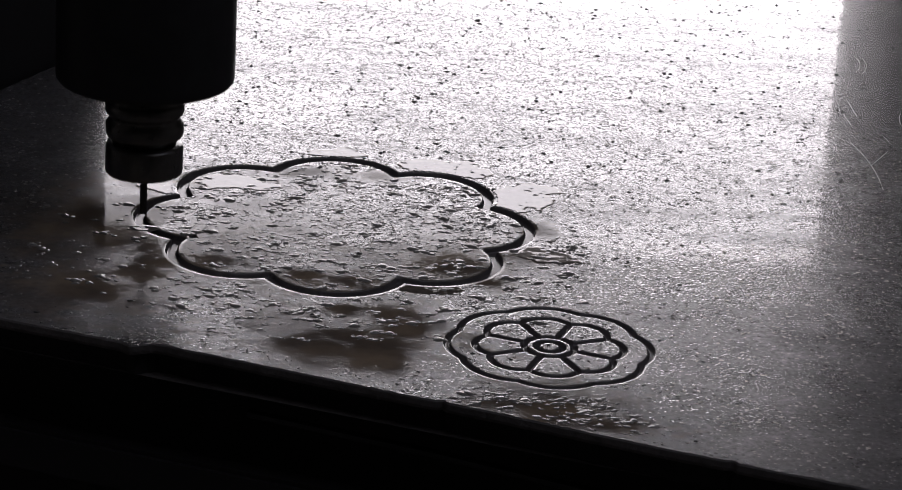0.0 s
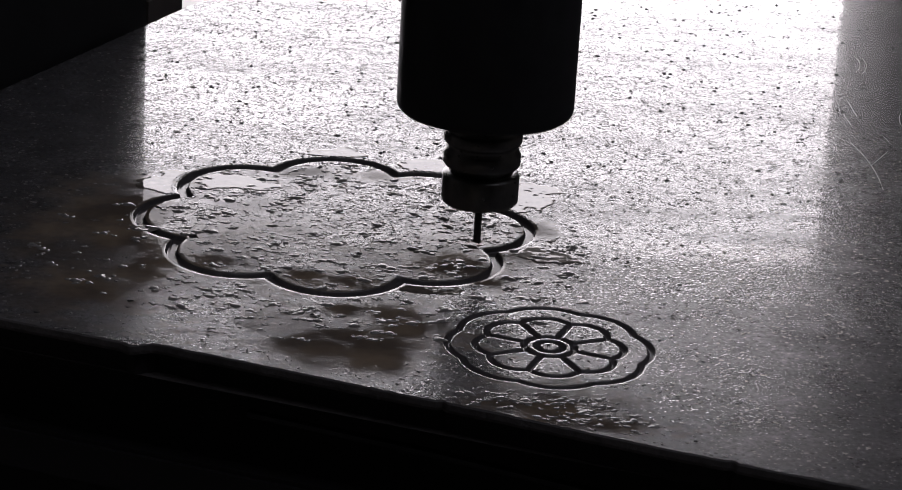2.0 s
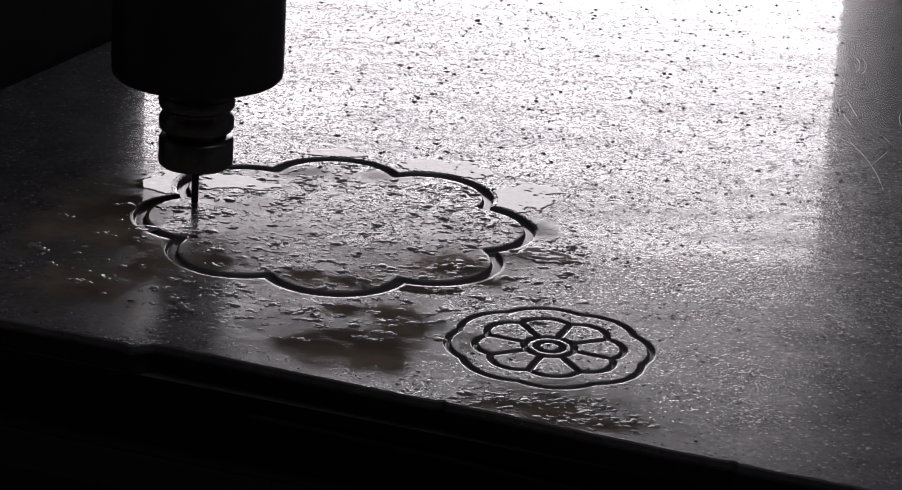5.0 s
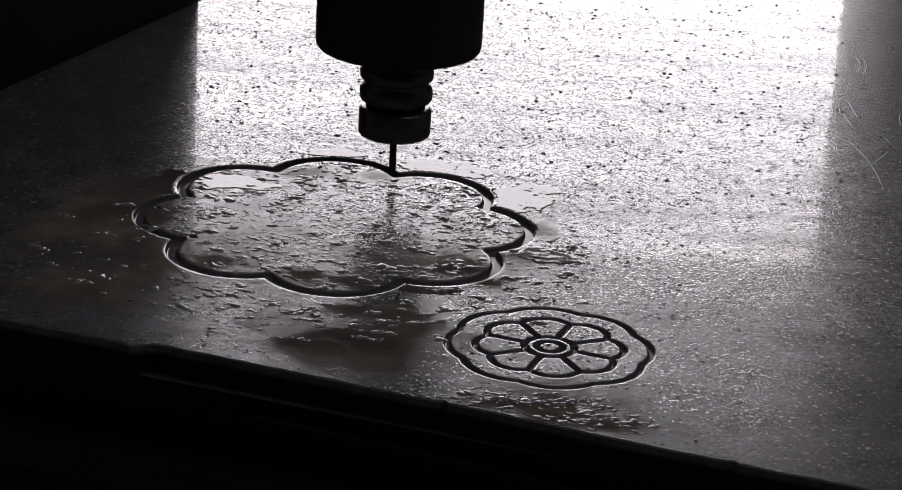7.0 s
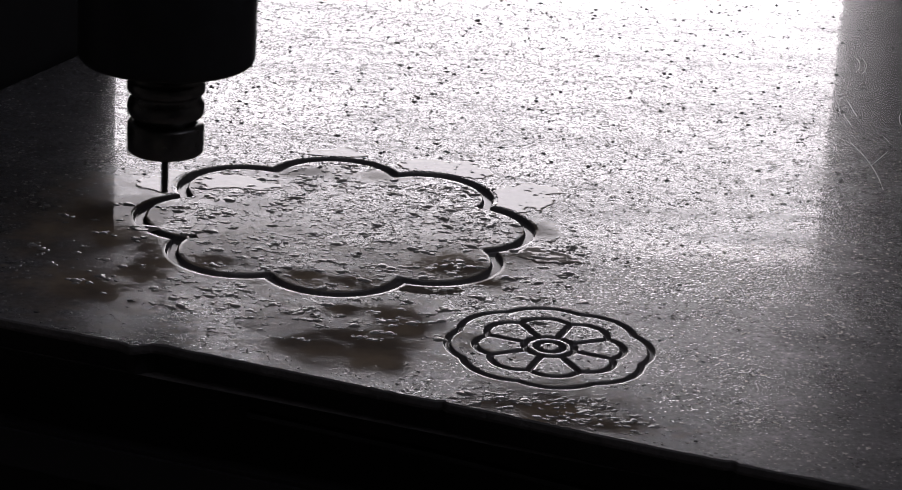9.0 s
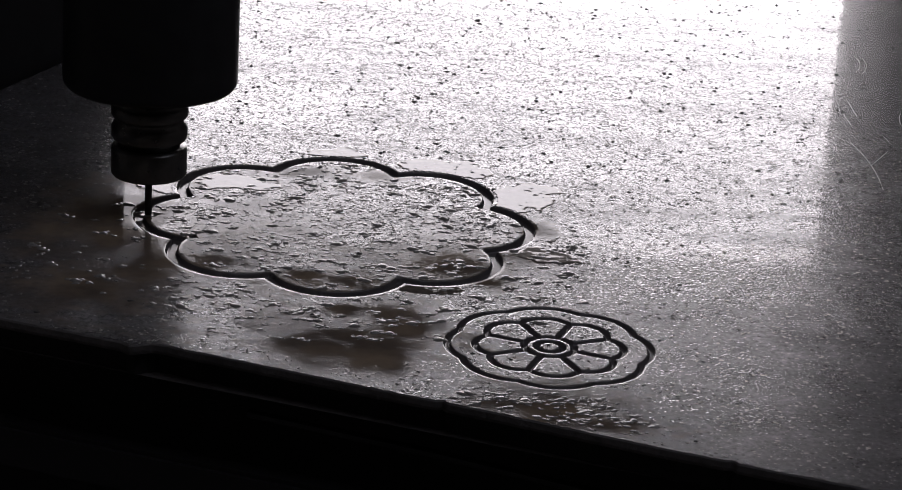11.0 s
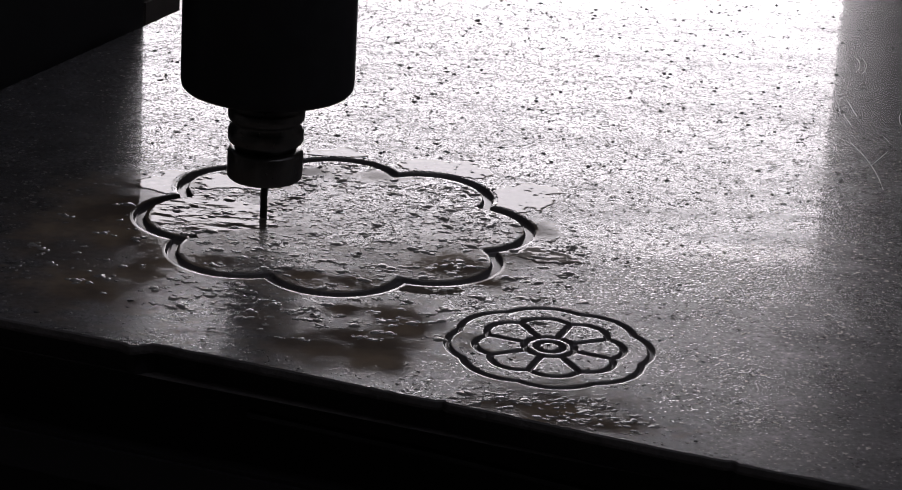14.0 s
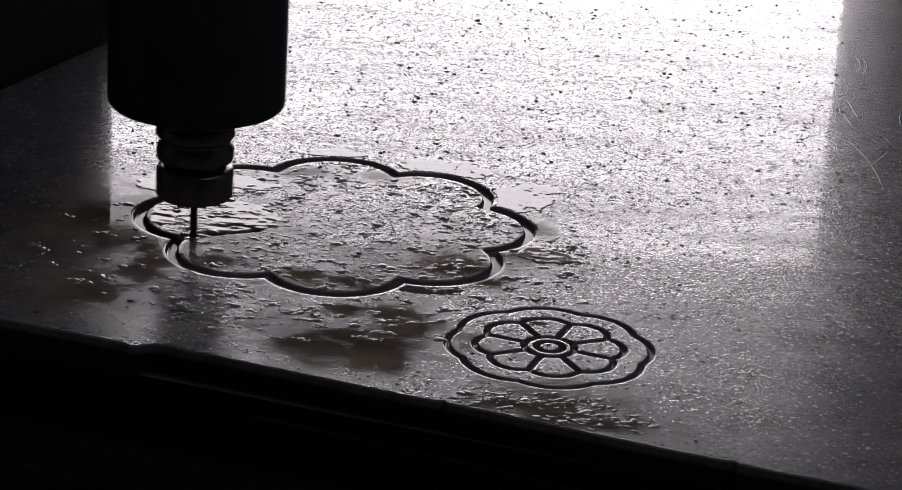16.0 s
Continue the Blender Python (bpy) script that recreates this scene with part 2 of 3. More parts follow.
def cut_path():
    """Times, places and headings along the milled petal, evenly spaced."""
    c = np.array(CUT)
    t = np.linspace(c[0, 0], c[-1, 0], 900)
    m = np.gradient(c[:, 1:], c[:, 0], axis=0)
    k = np.clip(np.searchsorted(c[:, 0], t, side="right") - 1, 0, len(c) - 2)
    h = (c[k + 1, 0] - c[k, 0])[:, None]
    u = (t[:, None] - c[k, 0][:, None]) / h
    p = ((2 * u**3 - 3 * u**2 + 1) * c[k, 1:] + (u**3 - 2 * u**2 + u) * h * m[k] + (3 * u**2 - 2 * u**3) * c[k + 1, 1:] + (u**3 - u**2) * h * m[k + 1])
    s = np.concatenate([[0], np.cumsum(np.hypot(*np.diff(p, axis=0).T))])
    even = np.arange(0, s[-1], 0.0004)
    return np.interp(even, s, t), np.stack([np.interp(even, s, p[:, 0]), np.interp(even, s, p[:, 1])], -1)


cut_time, cut_place = cut_path()
cut_curve = np.stack(to_machine(cut_place[:, 0], cut_place[:, 1]), -1)


# ---------------------------------------------------------------- stone slab
def spread(*stretches):
    """Grid lines: (start, end, step) stretches, joined."""
    return np.unique(np.round(np.concatenate([np.linspace(a, b, max(2, int(round((b - a) / s)) + 1)) for a, b, s in stretches]), 6))


A0, A1, B0, B1 = -1.02, 0.62, 1.322, 2.60
ga = spread((A0, -0.87, 0.010), (-0.87, -0.745, 0.0020), (-0.745, -0.335, 0.0006), (-0.335, -0.25, 0.0012), (-0.25, 0.0, 0.0025), (0.0, A1, 0.012))
gb = spread((B0, 1.355, 0.003), (1.355, 1.715, 0.0006), (1.715, B1, 0.012))


def distance_map(pts, reach):
    """Distance from each grid point to the nearest of the points, up to reach."""
    d = np.full((len(ga), len(gb)), reach)
    for a, b in pts:
        i0, i1 = np.searchsorted(ga, (a - reach, a + reach))
        j0, j1 = np.searchsorted(gb, (b - reach, b + reach))
        d[i0:i1, j0:j1] = np.minimum(d[i0:i1, j0:j1], np.hypot(ga[i0:i1, None] - a, gb[None, j0:j1] - b))
    return d


def ease(x, lo, hi):
    t = np.clip((x - lo) / (hi - lo), 0, 1)
    return t * t * (3 - 2 * t)


d_big = distance_map(big_curve, 0.0105)
d_small = distance_map(small_curves, 0.006)
d_cut = distance_map(cut_curve, 0.006)


def left_edge(b):
    return -0.9295 + (b - 1.718) * 0.0837


def near_edge(a):
    """Near side of the slab: a step beside a rounded chip, two nicks and a slightly crumbled arris."""
    e = 1.3222 + 0.0062 * ease(a, -0.628, -0.617) - 0.0022 * np.exp(-((a + 0.630) / 0.004) ** 2) + 0.0008 * np.exp(-((a + 0.609) / 0.006) ** 2)
    e = e + 0.0022 * np.exp(-((a + 0.438) / 0.0022) ** 2) + 0.0020 * np.exp(-((a + 0.268) / 0.0025) ** 2) - 0.001 * ease(a, -0.27, -0.262) - 0.003 * ease(a, -0.61, -0.44) - 0.0045 * ease(a, -0.44, -0.29)
    return e + 0.0003 * np.sin(a * 231 + 3 * np.sin(a * 67)) * np.sin(a * 83) + 0.00012 * np.sin(a * 907 + 4 * np.sin(a * 211)) * np.sin(a * 149)


def value_noise(x, y, cell, seed):
    """Smooth noise from -1 to 1 at any points, cell metres to a step."""
    g = np.random.default_rng(seed).random((128, 128)) * 2 - 1
    u, v = np.asarray(x) / cell + 500.0, np.asarray(y) / cell + 500.0
    i, j = np.floor(u).astype(int), np.floor(v).astype(int)
    fu, fv = ease(u - i, 0, 1), ease(v - j, 0, 1)
    i0, j0, i1, j1 = i % 128, j % 128, (i + 1) % 128, (j + 1) % 128
    return g[i0, j0] * (1 - fu) * (1 - fv) + g[i1, j0] * fu * (1 - fv) + g[i0, j1] * (1 - fu) * fv + g[i1, j1] * fu * fv


# where silty coolant stands as a film: centre, half width and half depth of each soft patch
FILM = [(-0.222, 1.639, 0.045, 0.080), (-0.191, 1.571, 0.029, 0.044), (-0.225, 1.536, 0.032, 0.038), (-0.196, 1.667, 0.017, 0.030),
        (-0.079, 1.462, 0.029, 0.030), (-0.057, 1.488, 0.021, 0.025), (-0.030, 1.524, 0.028, 0.030), (-0.019, 1.503, 0.021, 0.023), (-0.062, 1.519, 0.021, 0.017), (-0.042, 1.465, 0.026, 0.034),
        (0.063, 1.391, 0.039, 0.021), (0.088, 1.379, 0.026, 0.014), (0.030, 1.399, 0.023, 0.015), (-0.058, 1.578, 0.027, 0.018), (-0.001, 1.611, 0.028, 0.027)]
FILM += [(-0.150, 1.593, 0.022, 0.016), (-0.090, 1.578, 0.018, 0.014), (0.044, 1.636, 0.022, 0.015), (0.055, 1.689, 0.013, 0.016), (0.025, 1.587, 0.015, 0.014),
         (-0.154, 1.745, 0.036, 0.015), (-0.101, 1.777, 0.028, 0.012), (-0.040, 1.776, 0.028, 0.010)]


# thinner, broken film round them
HAZE = [(-0.075, 1.504, 0.096, 0.065), (-0.214, 1.588, 0.070, 0.106), (0.060, 1.402, 0.062, 0.033), (-0.138, 1.655, 0.057, 0.087), (-0.023, 1.622, 0.064, 0.052)]


def inside(patches, x, y):
    """How far inside the nearest of some ellipses a point lies; above 0 is in."""
    best = np.full(np.shape(x), -2.0)
    for cx, cy, rx, ry in patches:
        best = np.maximum(best, 1 - np.hypot((x - cx) / rx, (y - cy) / ry))
    return best


def silt_film(x, y):
    f = inside(FILM, x, y) + 0.40 * value_noise(x, y, 0.030, 1) + 0.32 * value_noise(x * 0.8, y, 0.011, 2) + 0.20 * value_noise(x * 0.8, y, 0.0045, 3)
    thin = inside(HAZE, x, y) + 0.55 * value_noise(x * 0.7, y, 0.024, 5) + 0.50 * value_noise(x * 0.6, y, 0.009, 6) + 0.30 * value_noise(x * 0.7, y, 0.0036, 7)
    return np.maximum(ease(f, -0.70, 0.95), 0.50 * ease(thin, -0.25, 0.80))


def build_slab():
    slab = tagged(new("stone_slab"), "wet dark grey stone slab with engraved rosettes", "slab")
    z = -0.0032 * (1 - ease(d_big, 0.0031, 0.0038)) - np.maximum(0.0022 * (1 - ease(d_small, 0.0015, 0.0020)), 0.0026 * (1 - ease(d_cut, 0.0023, 0.0029)) * (d_big > 0.0038))
    # worn shoulders that dip towards the grooves
    z -= 0.00020 * (1 - ease(d_big, 0.0038, 0.0060)) + 0.00015 * (1 - ease(d_small, 0.0020, 0.0030))
    aa, bb = np.meshgrid(ga, gb, indexing="ij")
    # the left side is cut at a slight slant, and the near side is stepped and chipped
    aa = np.where(aa < -0.745, -0.745 + (aa + 0.745) * (left_edge(bb) + 0.745) / (A0 + 0.745), aa)
    bb = np.where(bb < 1.355, 1.355 + (bb - 1.355) * (1.355 - near_edge(aa)) / (1.355 - B0), bb)
    w = to_world(aa, bb)
    co = np.concatenate([w, z[..., None]], -1).reshape(-1, 3)
    na, nb = len(ga), len(gb)
    idx = np.arange(na * nb).reshape(na, nb)
    q = np.stack([idx[:-1, :-1], idx[1:, :-1], idx[1:, 1:], idx[:-1, 1:]], -1).reshape(-1, 4)
    face = sheet("top_face", co, q, STONE, slab)
    face.data.materials.append(WETCUT)
    wet = face.data.attributes.new("silt_film", "FLOAT", "POINT")
    wet.data.foreach_set("value", silt_film(co[:, 0], co[:, 1]).astype(np.float32))
    deep = z.reshape(-1)[q].min(axis=1) < -0.0009
    face.data.polygons.foreach_set("material_index", deep.astype(np.int32))
    return slab


slab = build_slab()


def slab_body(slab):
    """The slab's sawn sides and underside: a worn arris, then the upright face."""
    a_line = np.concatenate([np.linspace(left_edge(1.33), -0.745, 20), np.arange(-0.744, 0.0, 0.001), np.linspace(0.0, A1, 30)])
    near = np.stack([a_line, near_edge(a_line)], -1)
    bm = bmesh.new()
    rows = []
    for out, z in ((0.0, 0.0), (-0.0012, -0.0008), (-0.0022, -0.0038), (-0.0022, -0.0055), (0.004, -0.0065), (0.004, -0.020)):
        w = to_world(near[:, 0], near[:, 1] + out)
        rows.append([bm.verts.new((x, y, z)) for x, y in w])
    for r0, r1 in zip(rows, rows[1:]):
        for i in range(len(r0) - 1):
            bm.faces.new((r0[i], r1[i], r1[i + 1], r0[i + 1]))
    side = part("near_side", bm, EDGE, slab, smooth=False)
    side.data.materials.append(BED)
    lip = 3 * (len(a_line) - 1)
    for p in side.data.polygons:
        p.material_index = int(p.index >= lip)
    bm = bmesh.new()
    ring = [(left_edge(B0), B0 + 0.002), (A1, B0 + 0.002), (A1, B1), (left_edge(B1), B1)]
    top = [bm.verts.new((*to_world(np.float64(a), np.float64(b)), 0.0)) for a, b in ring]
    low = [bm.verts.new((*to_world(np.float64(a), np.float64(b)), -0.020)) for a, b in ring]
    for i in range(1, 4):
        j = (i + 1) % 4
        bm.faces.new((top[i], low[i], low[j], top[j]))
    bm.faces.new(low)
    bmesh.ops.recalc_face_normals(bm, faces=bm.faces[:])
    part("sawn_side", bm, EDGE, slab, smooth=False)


slab_body(slab)


def ribbon(points, width, z):
    """A thin tapering ribbon along a smooth line through the points."""
    p = np.array(points, dtype=float)
    t = np.linspace(0, len(p) - 1, 14 * (len(p) - 1) + 1)
    fit = np.polyfit(np.arange(len(p)), p, min(2, len(p) - 1))
    q = np.stack([np.polyval(fit[:, 0], t), np.polyval(fit[:, 1], t)], -1)
    d = np.gradient(q, axis=0)
    d /= np.linalg.norm(d, axis=1)[:, None]
    side = np.stack([-d[:, 1], d[:, 0]], -1)
    half = width / 2 * np.clip(np.sin(np.linspace(0.12, 3.02, len(q))) * 1.5, 0.15, 1)[:, None]
    bm = bmesh.new()
    rows = [[bm.verts.new((*v, h)) for v, h in ((a, z - 0.0004), (m, z), (b, z - 0.0004))] for a, m, b in zip(q - side * half, q, q + side * half)]
    for r0, r1 in zip(rows, rows[1:]):
        for i in range(2):
            bm.faces.new((r0[i], r1[i], r1[i + 1], r0[i + 1]))
    bmesh.ops.recalc_face_normals(bm, faces=bm.faces[:])
    return bm


def build_scratches(slab):
    """Pale scuffs from an earlier sanding and dark scored lines."""
    pale = [[(0.293, 1.918), (0.302, 1.870), (0.304, 1.813)], [(0.329, 2.150), (0.331, 2.128), (0.324, 2.100)], [(0.324, 2.152), (0.326, 2.130), (0.320, 2.106)],
            [(0.303, 2.030), (0.306, 1.985)], [(0.296, 1.990), (0.299, 1.958)], [(0.342, 2.000), (0.338, 1.975), (0.341, 1.945)], [(0.349, 1.990), (0.345, 1.968), (0.348, 1.945)],
            [(0.320, 1.940), (0.323, 1.925)], [(0.174, 2.069), (0.198, 2.126)], [(0.180, 2.066), (0.203, 2.120)], [(0.300, 1.862), (0.318, 1.900)]]
    for pts in pale:
        part("scuff", ribbon(pts, 0.0007, 0.00022), SCUFF, slab, "pale fine scuff")
    dark = [[(0.180, 1.560), (0.229, 1.522), (0.290, 1.507)], [(0.205, 1.475), (0.236, 1.456), (0.290, 1.430)], [(0.222, 1.452), (0.290, 1.418)],
            [(0.190, 1.418), (0.230, 1.410), (0.300, 1.392)], [(0.230, 1.415), (0.300, 1.410)]]
    for pts in dark:
        part("scored_line", ribbon(pts, 0.0009, 0.00020), SCORE, slab, "thin dark scored line")


build_scratches(slab)


def build_cut_pieces(slab):
    """The stone that the cutter takes away, in short pieces that lie flush until it comes by."""
    pieces = []
    step = 11
    d = np.gradient(cut_place, axis=0)
    d /= np.linalg.norm(d, axis=1)[:, None]
    side = np.stack([-d[:, 1], d[:, 0]], -1) * 0.0038
    for i in range(0, len(cut_place) - step, step):
        if np.hypot(*(big_curve - cut_curve[i + step // 2]).T).min() < 0.0085:
            continue
        bm = bmesh.new()
        rows = []
        for k in range(i, i + step + 1, step // 2 if step < 4 else 5):
            k = min(k, i + step)
            rows.append([bm.verts.new((*(cut_place[k] + w * side[k]), z)) for w, z in ((-1, -0.0016), (-1, 0.00003), (1, 0.00003), (1, -0.0016))])
        k = i + step
        rows.append([bm.verts.new((*(cut_place[k] + w * side[k]), z)) for w, z in ((-1, -0.0016), (-1, 0.00003), (1, 0.00003), (1, -0.0016))])
        for r0, r1 in zip(rows, rows[1:]):
            for q in range(3):
                bm.faces.new((r0[q], r0[q + 1], r1[q + 1], r1[q]))
        bm.faces.new(rows[0][::-1])
        bm.faces.new(rows[-1])
        bmesh.ops.recalc_face_normals(bm, faces=bm.faces[:])
        piece = part("cut_piece", bm, STONE, slab, smooth=False)
        at = np.array([v.co[:2] for v in piece.data.vertices])
        piece.data.attributes.new("silt_film", "FLOAT", "POINT").data.foreach_set("value", silt_film(at[:, 0], at[:, 1]).astype(np.float32))
        pieces.append((cut_time[i + step // 2], piece))
    return pieces


cut_pieces = build_cut_pieces(slab)


# ---------------------------------------------------------------- coolant on the slab
PUDDLES = [[(-0.023, 1.804, 0.020, 0.013), (-0.001, 1.804, 0.018, 0.016), (0.014, 1.798, 0.010, 0.011)],
           [(0.046, 1.749, 0.019, 0.021), (0.040, 1.733, 0.012, 0.016), (0.058, 1.769, 0.012, 0.010)],
           [(-0.085, 1.822, 0.016, 0.008), (-0.078, 1.832, 0.007, 0.006)],
           [(-0.198, 1.733, 0.015, 0.015), (-0.191, 1.755, 0.010, 0.010)],
           [(0.060, 1.640, 0.017, 0.012), (0.076, 1.633, 0.010, 0.006)],
           [(-0.158, 1.747, 0.024, 0.012), (-0.138, 1.743, 0.014, 0.007)],
           [(-0.011, 1.569, 0.020, 0.006)]]
WASH = [(-0.181, 1.686, 0.021, 0.028), (-0.151, 1.676, 0.030, 0.024), (-0.136, 1.682, 0.017, 0.020)]


def near_groove(x, y, margin=0.0):
    """True where a point of the slab lies over an engraved groove."""
    a, b = to_machine(x, y)
    i = np.clip(np.searchsorted(ga, a), 0, len(ga) - 1)
    j = np.clip(np.searchsorted(gb, b), 0, len(gb) - 1)
    return (d_big[i, j] < 0.0046 + margin) | (d_small[i, j] < 0.0027 + margin) | (d_cut[i, j] < 0.0031)


def puddle(patches, seed, ripple=0.0, ragged=1.0, keep_out=None):
    """A thin sheet of coolant with a rounded, ragged rim."""
    step = 0.0007
    p = np.array(patches)
    xs = np.arange((p[:, 0] - p[:, 2]).min() - 0.012, (p[:, 0] + p[:, 2]).max() + 0.012, step)
    ys = np.arange((p[:, 1] - p[:, 3]).min() - 0.012, (p[:, 1] + p[:, 3]).max() + 0.012, step)
    x, y = np.meshgrid(xs, ys, indexing="ij")
    f = inside(patches, x, y) + ragged * (0.34 * value_noise(x, y, 0.013, seed) + 0.24 * value_noise(x * 0.6, y, 0.005, seed + 1) + 0.12 * value_noise(x * 0.6, y, 0.002, seed + 2)) + 0.20
    f = np.where(near_groove(x, y, 0.0022) if keep_out is None else keep_out(x, y), -1.0, f)
    z = np.clip(f * 0.0050, -0.00025, 0.00030) + ripple * value_noise(x * 0.35, y + 0.2 * x, 0.006, seed + 3) + 0.4 * ripple * value_noise(x * 0.5, y, 0.0025, seed + 4)
    wet = f > -0.25
    cell = wet[:-1, :-1] & wet[1:, :-1] & wet[1:, 1:] & wet[:-1, 1:] & (np.maximum.reduce([f[:-1, :-1], f[1:, :-1], f[1:, 1:], f[:-1, 1:]]) > 0)
    idx = np.arange(x.size).reshape(x.shape)
    q = np.stack([idx[:-1, :-1], idx[1:, :-1], idx[1:, 1:], idx[:-1, 1:]], -1)[cell]
    used, inv = np.unique(q.ravel(), return_inverse=True)
    co = np.stack([x, y, z], -1).reshape(-1, 3)[used]
    return sheet("coolant_puddle", co, inv.reshape(-1, 4), WATER)


def build_puddles():
    for k, patches in enumerate(PUDDLES):
        tagged(puddle(patches, 20 + 7 * k, 0.000012), "shallow silty coolant puddle beside the large rosette", "puddle", "coolant puddles on the slab")


build_puddles()


def petal_keep_out(x, y):
    """The wash stays inside the rim of the large rosette and clear of the new groove's near side."""
    a, b = to_machine(x, y)
    i = np.clip(np.searchsorted(ga, a), 0, len(ga) - 1)
    j = np.clip(np.searchsorted(gb, b), 0, len(gb) - 1)
    return (d_big[i, j] < 0.0050) | (d_cut[i, j] < 0.0027) & (y < 1.668) & (x < -0.131) | (np.hypot(a - BIG[0], b - BIG[1]) > 0.122)


wash = tagged(puddle(WASH, 90, 0.00005, 1.0, petal_keep_out), "rippled coolant washing over the petal being milled", "puddle", "coolant puddles on the slab")


def domes(name, px, py, r, flat, mat, label, category, rng, segs=10, base=0.0, long=0.9, rough=1.0):
    """Many low irregular beads joined into one mesh: centres, radii, and height for each radius."""
    n = len(px)
    w = np.linspace(0, 2 * math.pi, segs, endpoint=False)
    wob = 1 + rough * (0.24 * np.cos(w[None] * 2 + rng.random((n, 1)) * 6.3) * rng.random((n, 1)) + 0.18 * np.cos(w[None] * 3 + rng.random((n, 1)) * 6.3) + 0.14 * np.cos(w[None] * 5 + rng.random((n, 1)) * 6.3))
    stretch = 1 + long * rng.random((n, 1)) ** 1.5
    turn = rng.random((n, 1)) * 0.8 - 0.4
    ux, uy = np.cos(w[None]) * wob * stretch, np.sin(w[None]) * wob
    vx, vy = ux * np.cos(turn) - uy * np.sin(turn), ux * np.sin(turn) + uy * np.cos(turn)
    layers = []
    for k, h in ((1.0, -0.12), (0.88, 0.55), (0.55, 0.90)):
        layers.append(np.stack([px[:, None] + vx * r[:, None] * k, py[:, None] + vy * r[:, None] * k, np.broadcast_to((r * flat * h)[:, None] + base, vx.shape)], -1))
    tip = np.stack([px, py, r * flat + base], -1)[:, None]
    co = np.concatenate(layers + [tip], 1)
    per = segs * 3 + 1
    i = np.arange(segs)
    j = (i + 1) % segs
    quads = np.concatenate([np.stack([i, j, j + segs, i + segs], -1), np.stack([i + segs, j + segs, j + 2 * segs, i + 2 * segs], -1),
                            np.stack([i + 2 * segs, j + 2 * segs, np.full(segs, 3 * segs), np.full(segs, 3 * segs)], -1)])
    tri = np.concatenate([quads[:, [0, 1, 2]], quads[:, [0, 2, 3]][: 2 * segs]])
    faces = (tri[None] + (np.arange(n) * per)[:, None, None]).reshape(-1, 3)
    ob = sheet(name, co.reshape(-1, 3), faces, mat)
    return tagged(ob, label, category, kind="stuff")


def scatter(rng, n, x0, x1, y0, y1, lo, hi, power=2.0):
    x, y = x0 + (x1 - x0) * rng.random(n), y0 + (y1 - y0) * rng.random(n)
    r = lo + (hi - lo) * rng.random(n) ** power
    a, b = to_machine(x, y)
    ok = ~near_groove(x, y, 0.0008) & (b > near_edge(a) + 0.004) & (a > left_edge(b) + 0.004)
    return x[ok], y[ok], r[ok]


def crowd(rng, x, y, r, few, lo, hi):
    """Adds smaller beads that cling to larger ones."""
    k = rng.integers(0, few, len(x))
    i = np.repeat(np.arange(len(x)), k)
    w = rng.random(len(i)) * 2 * math.pi
    d = r[i] * (0.9 + 0.9 * rng.random(len(i)))
    x2, y2, r2 = x[i] + 1.6 * d * np.cos(w), y[i] + 0.9 * d * np.sin(w), r[i] * (lo + (hi - lo) * rng.random(len(i)))
    ok = ~near_groove(x2, y2, 0.001)
    return np.concatenate([x, x2[ok]]), np.concatenate([y, y2[ok]]), np.concatenate([r, r2[ok]])


def blob_mesh(name, rng, mat, flat, segs=18, rings=5, rough=1.0, steep=2.6):
    """One bead of unit radius: a wavy outline, steep at the rim and flatter on top."""
    w = np.linspace(0, 2 * math.pi, segs, endpoint=False)
    edge = 1 + rough * sum(amp * rng.random() * np.cos(k * w + rng.random() * 6.3) for k, amp in ((2, 0.34), (3, 0.26), (4, 0.16), (6, 0.10)))
    stretch, turn = 1 + 0.4 * rng.random(), rng.random() * 0.7 - 0.35
    ux, uy = np.cos(w) * edge * stretch, np.sin(w) * edge
    vx, vy = ux * math.cos(turn) - uy * math.sin(turn), ux * math.sin(turn) + uy * math.cos(turn)
    co = []
    for k in range(rings):
        u = 1 - (k / rings) ** 1.5
        co.append(np.stack([vx * u, vy * u, np.full(segs, flat * (1 - u ** steep) - (0.10 * flat if k == 0 else 0))], -1))
    co = np.concatenate(co + [np.array([[0, 0, flat]])])
    faces = []
    for k in range(rings - 1):
        for i in range(segs):
            j = (i + 1) % segs
            faces.append((k * segs + i, k * segs + j, (k + 1) * segs + j, (k + 1) * segs + i))
    for i in range(segs):
        faces.append(((rings - 1) * segs + i, (rings - 1) * segs + (i + 1) % segs, rings * segs))
    me = bpy.data.meshes.new(name)
    me.from_pydata(co.tolist(), [], faces)
    for p in me.polygons:
        p.use_smooth = steep > 2
    me.materials.append(mat)
    return me


def strew(name, meshes, x, y, r, label, category, group, rng, base=0.0):
    """One object for each place, on meshes shared in turn."""
    for k in range(len(x)):
        ob = new(name, meshes[k % len(meshes)])
        tall = 0.75 + 0.5 * rng.random()
        ob.matrix_world = Matrix.Translation((x[k], y[k], base)) @ Matrix.Rotation(0.5 * rng.random() - 0.25 + (math.pi if rng.random() < 0.5 else 0), 4, "Z") @ Matrix.Diagonal((r[k], r[k], r[k] * tall, 1))
        tagged(ob, label, category, group)


def fine_of(x, y, r, limit):
    return x[r <= limit], y[r <= limit], r[r <= limit]


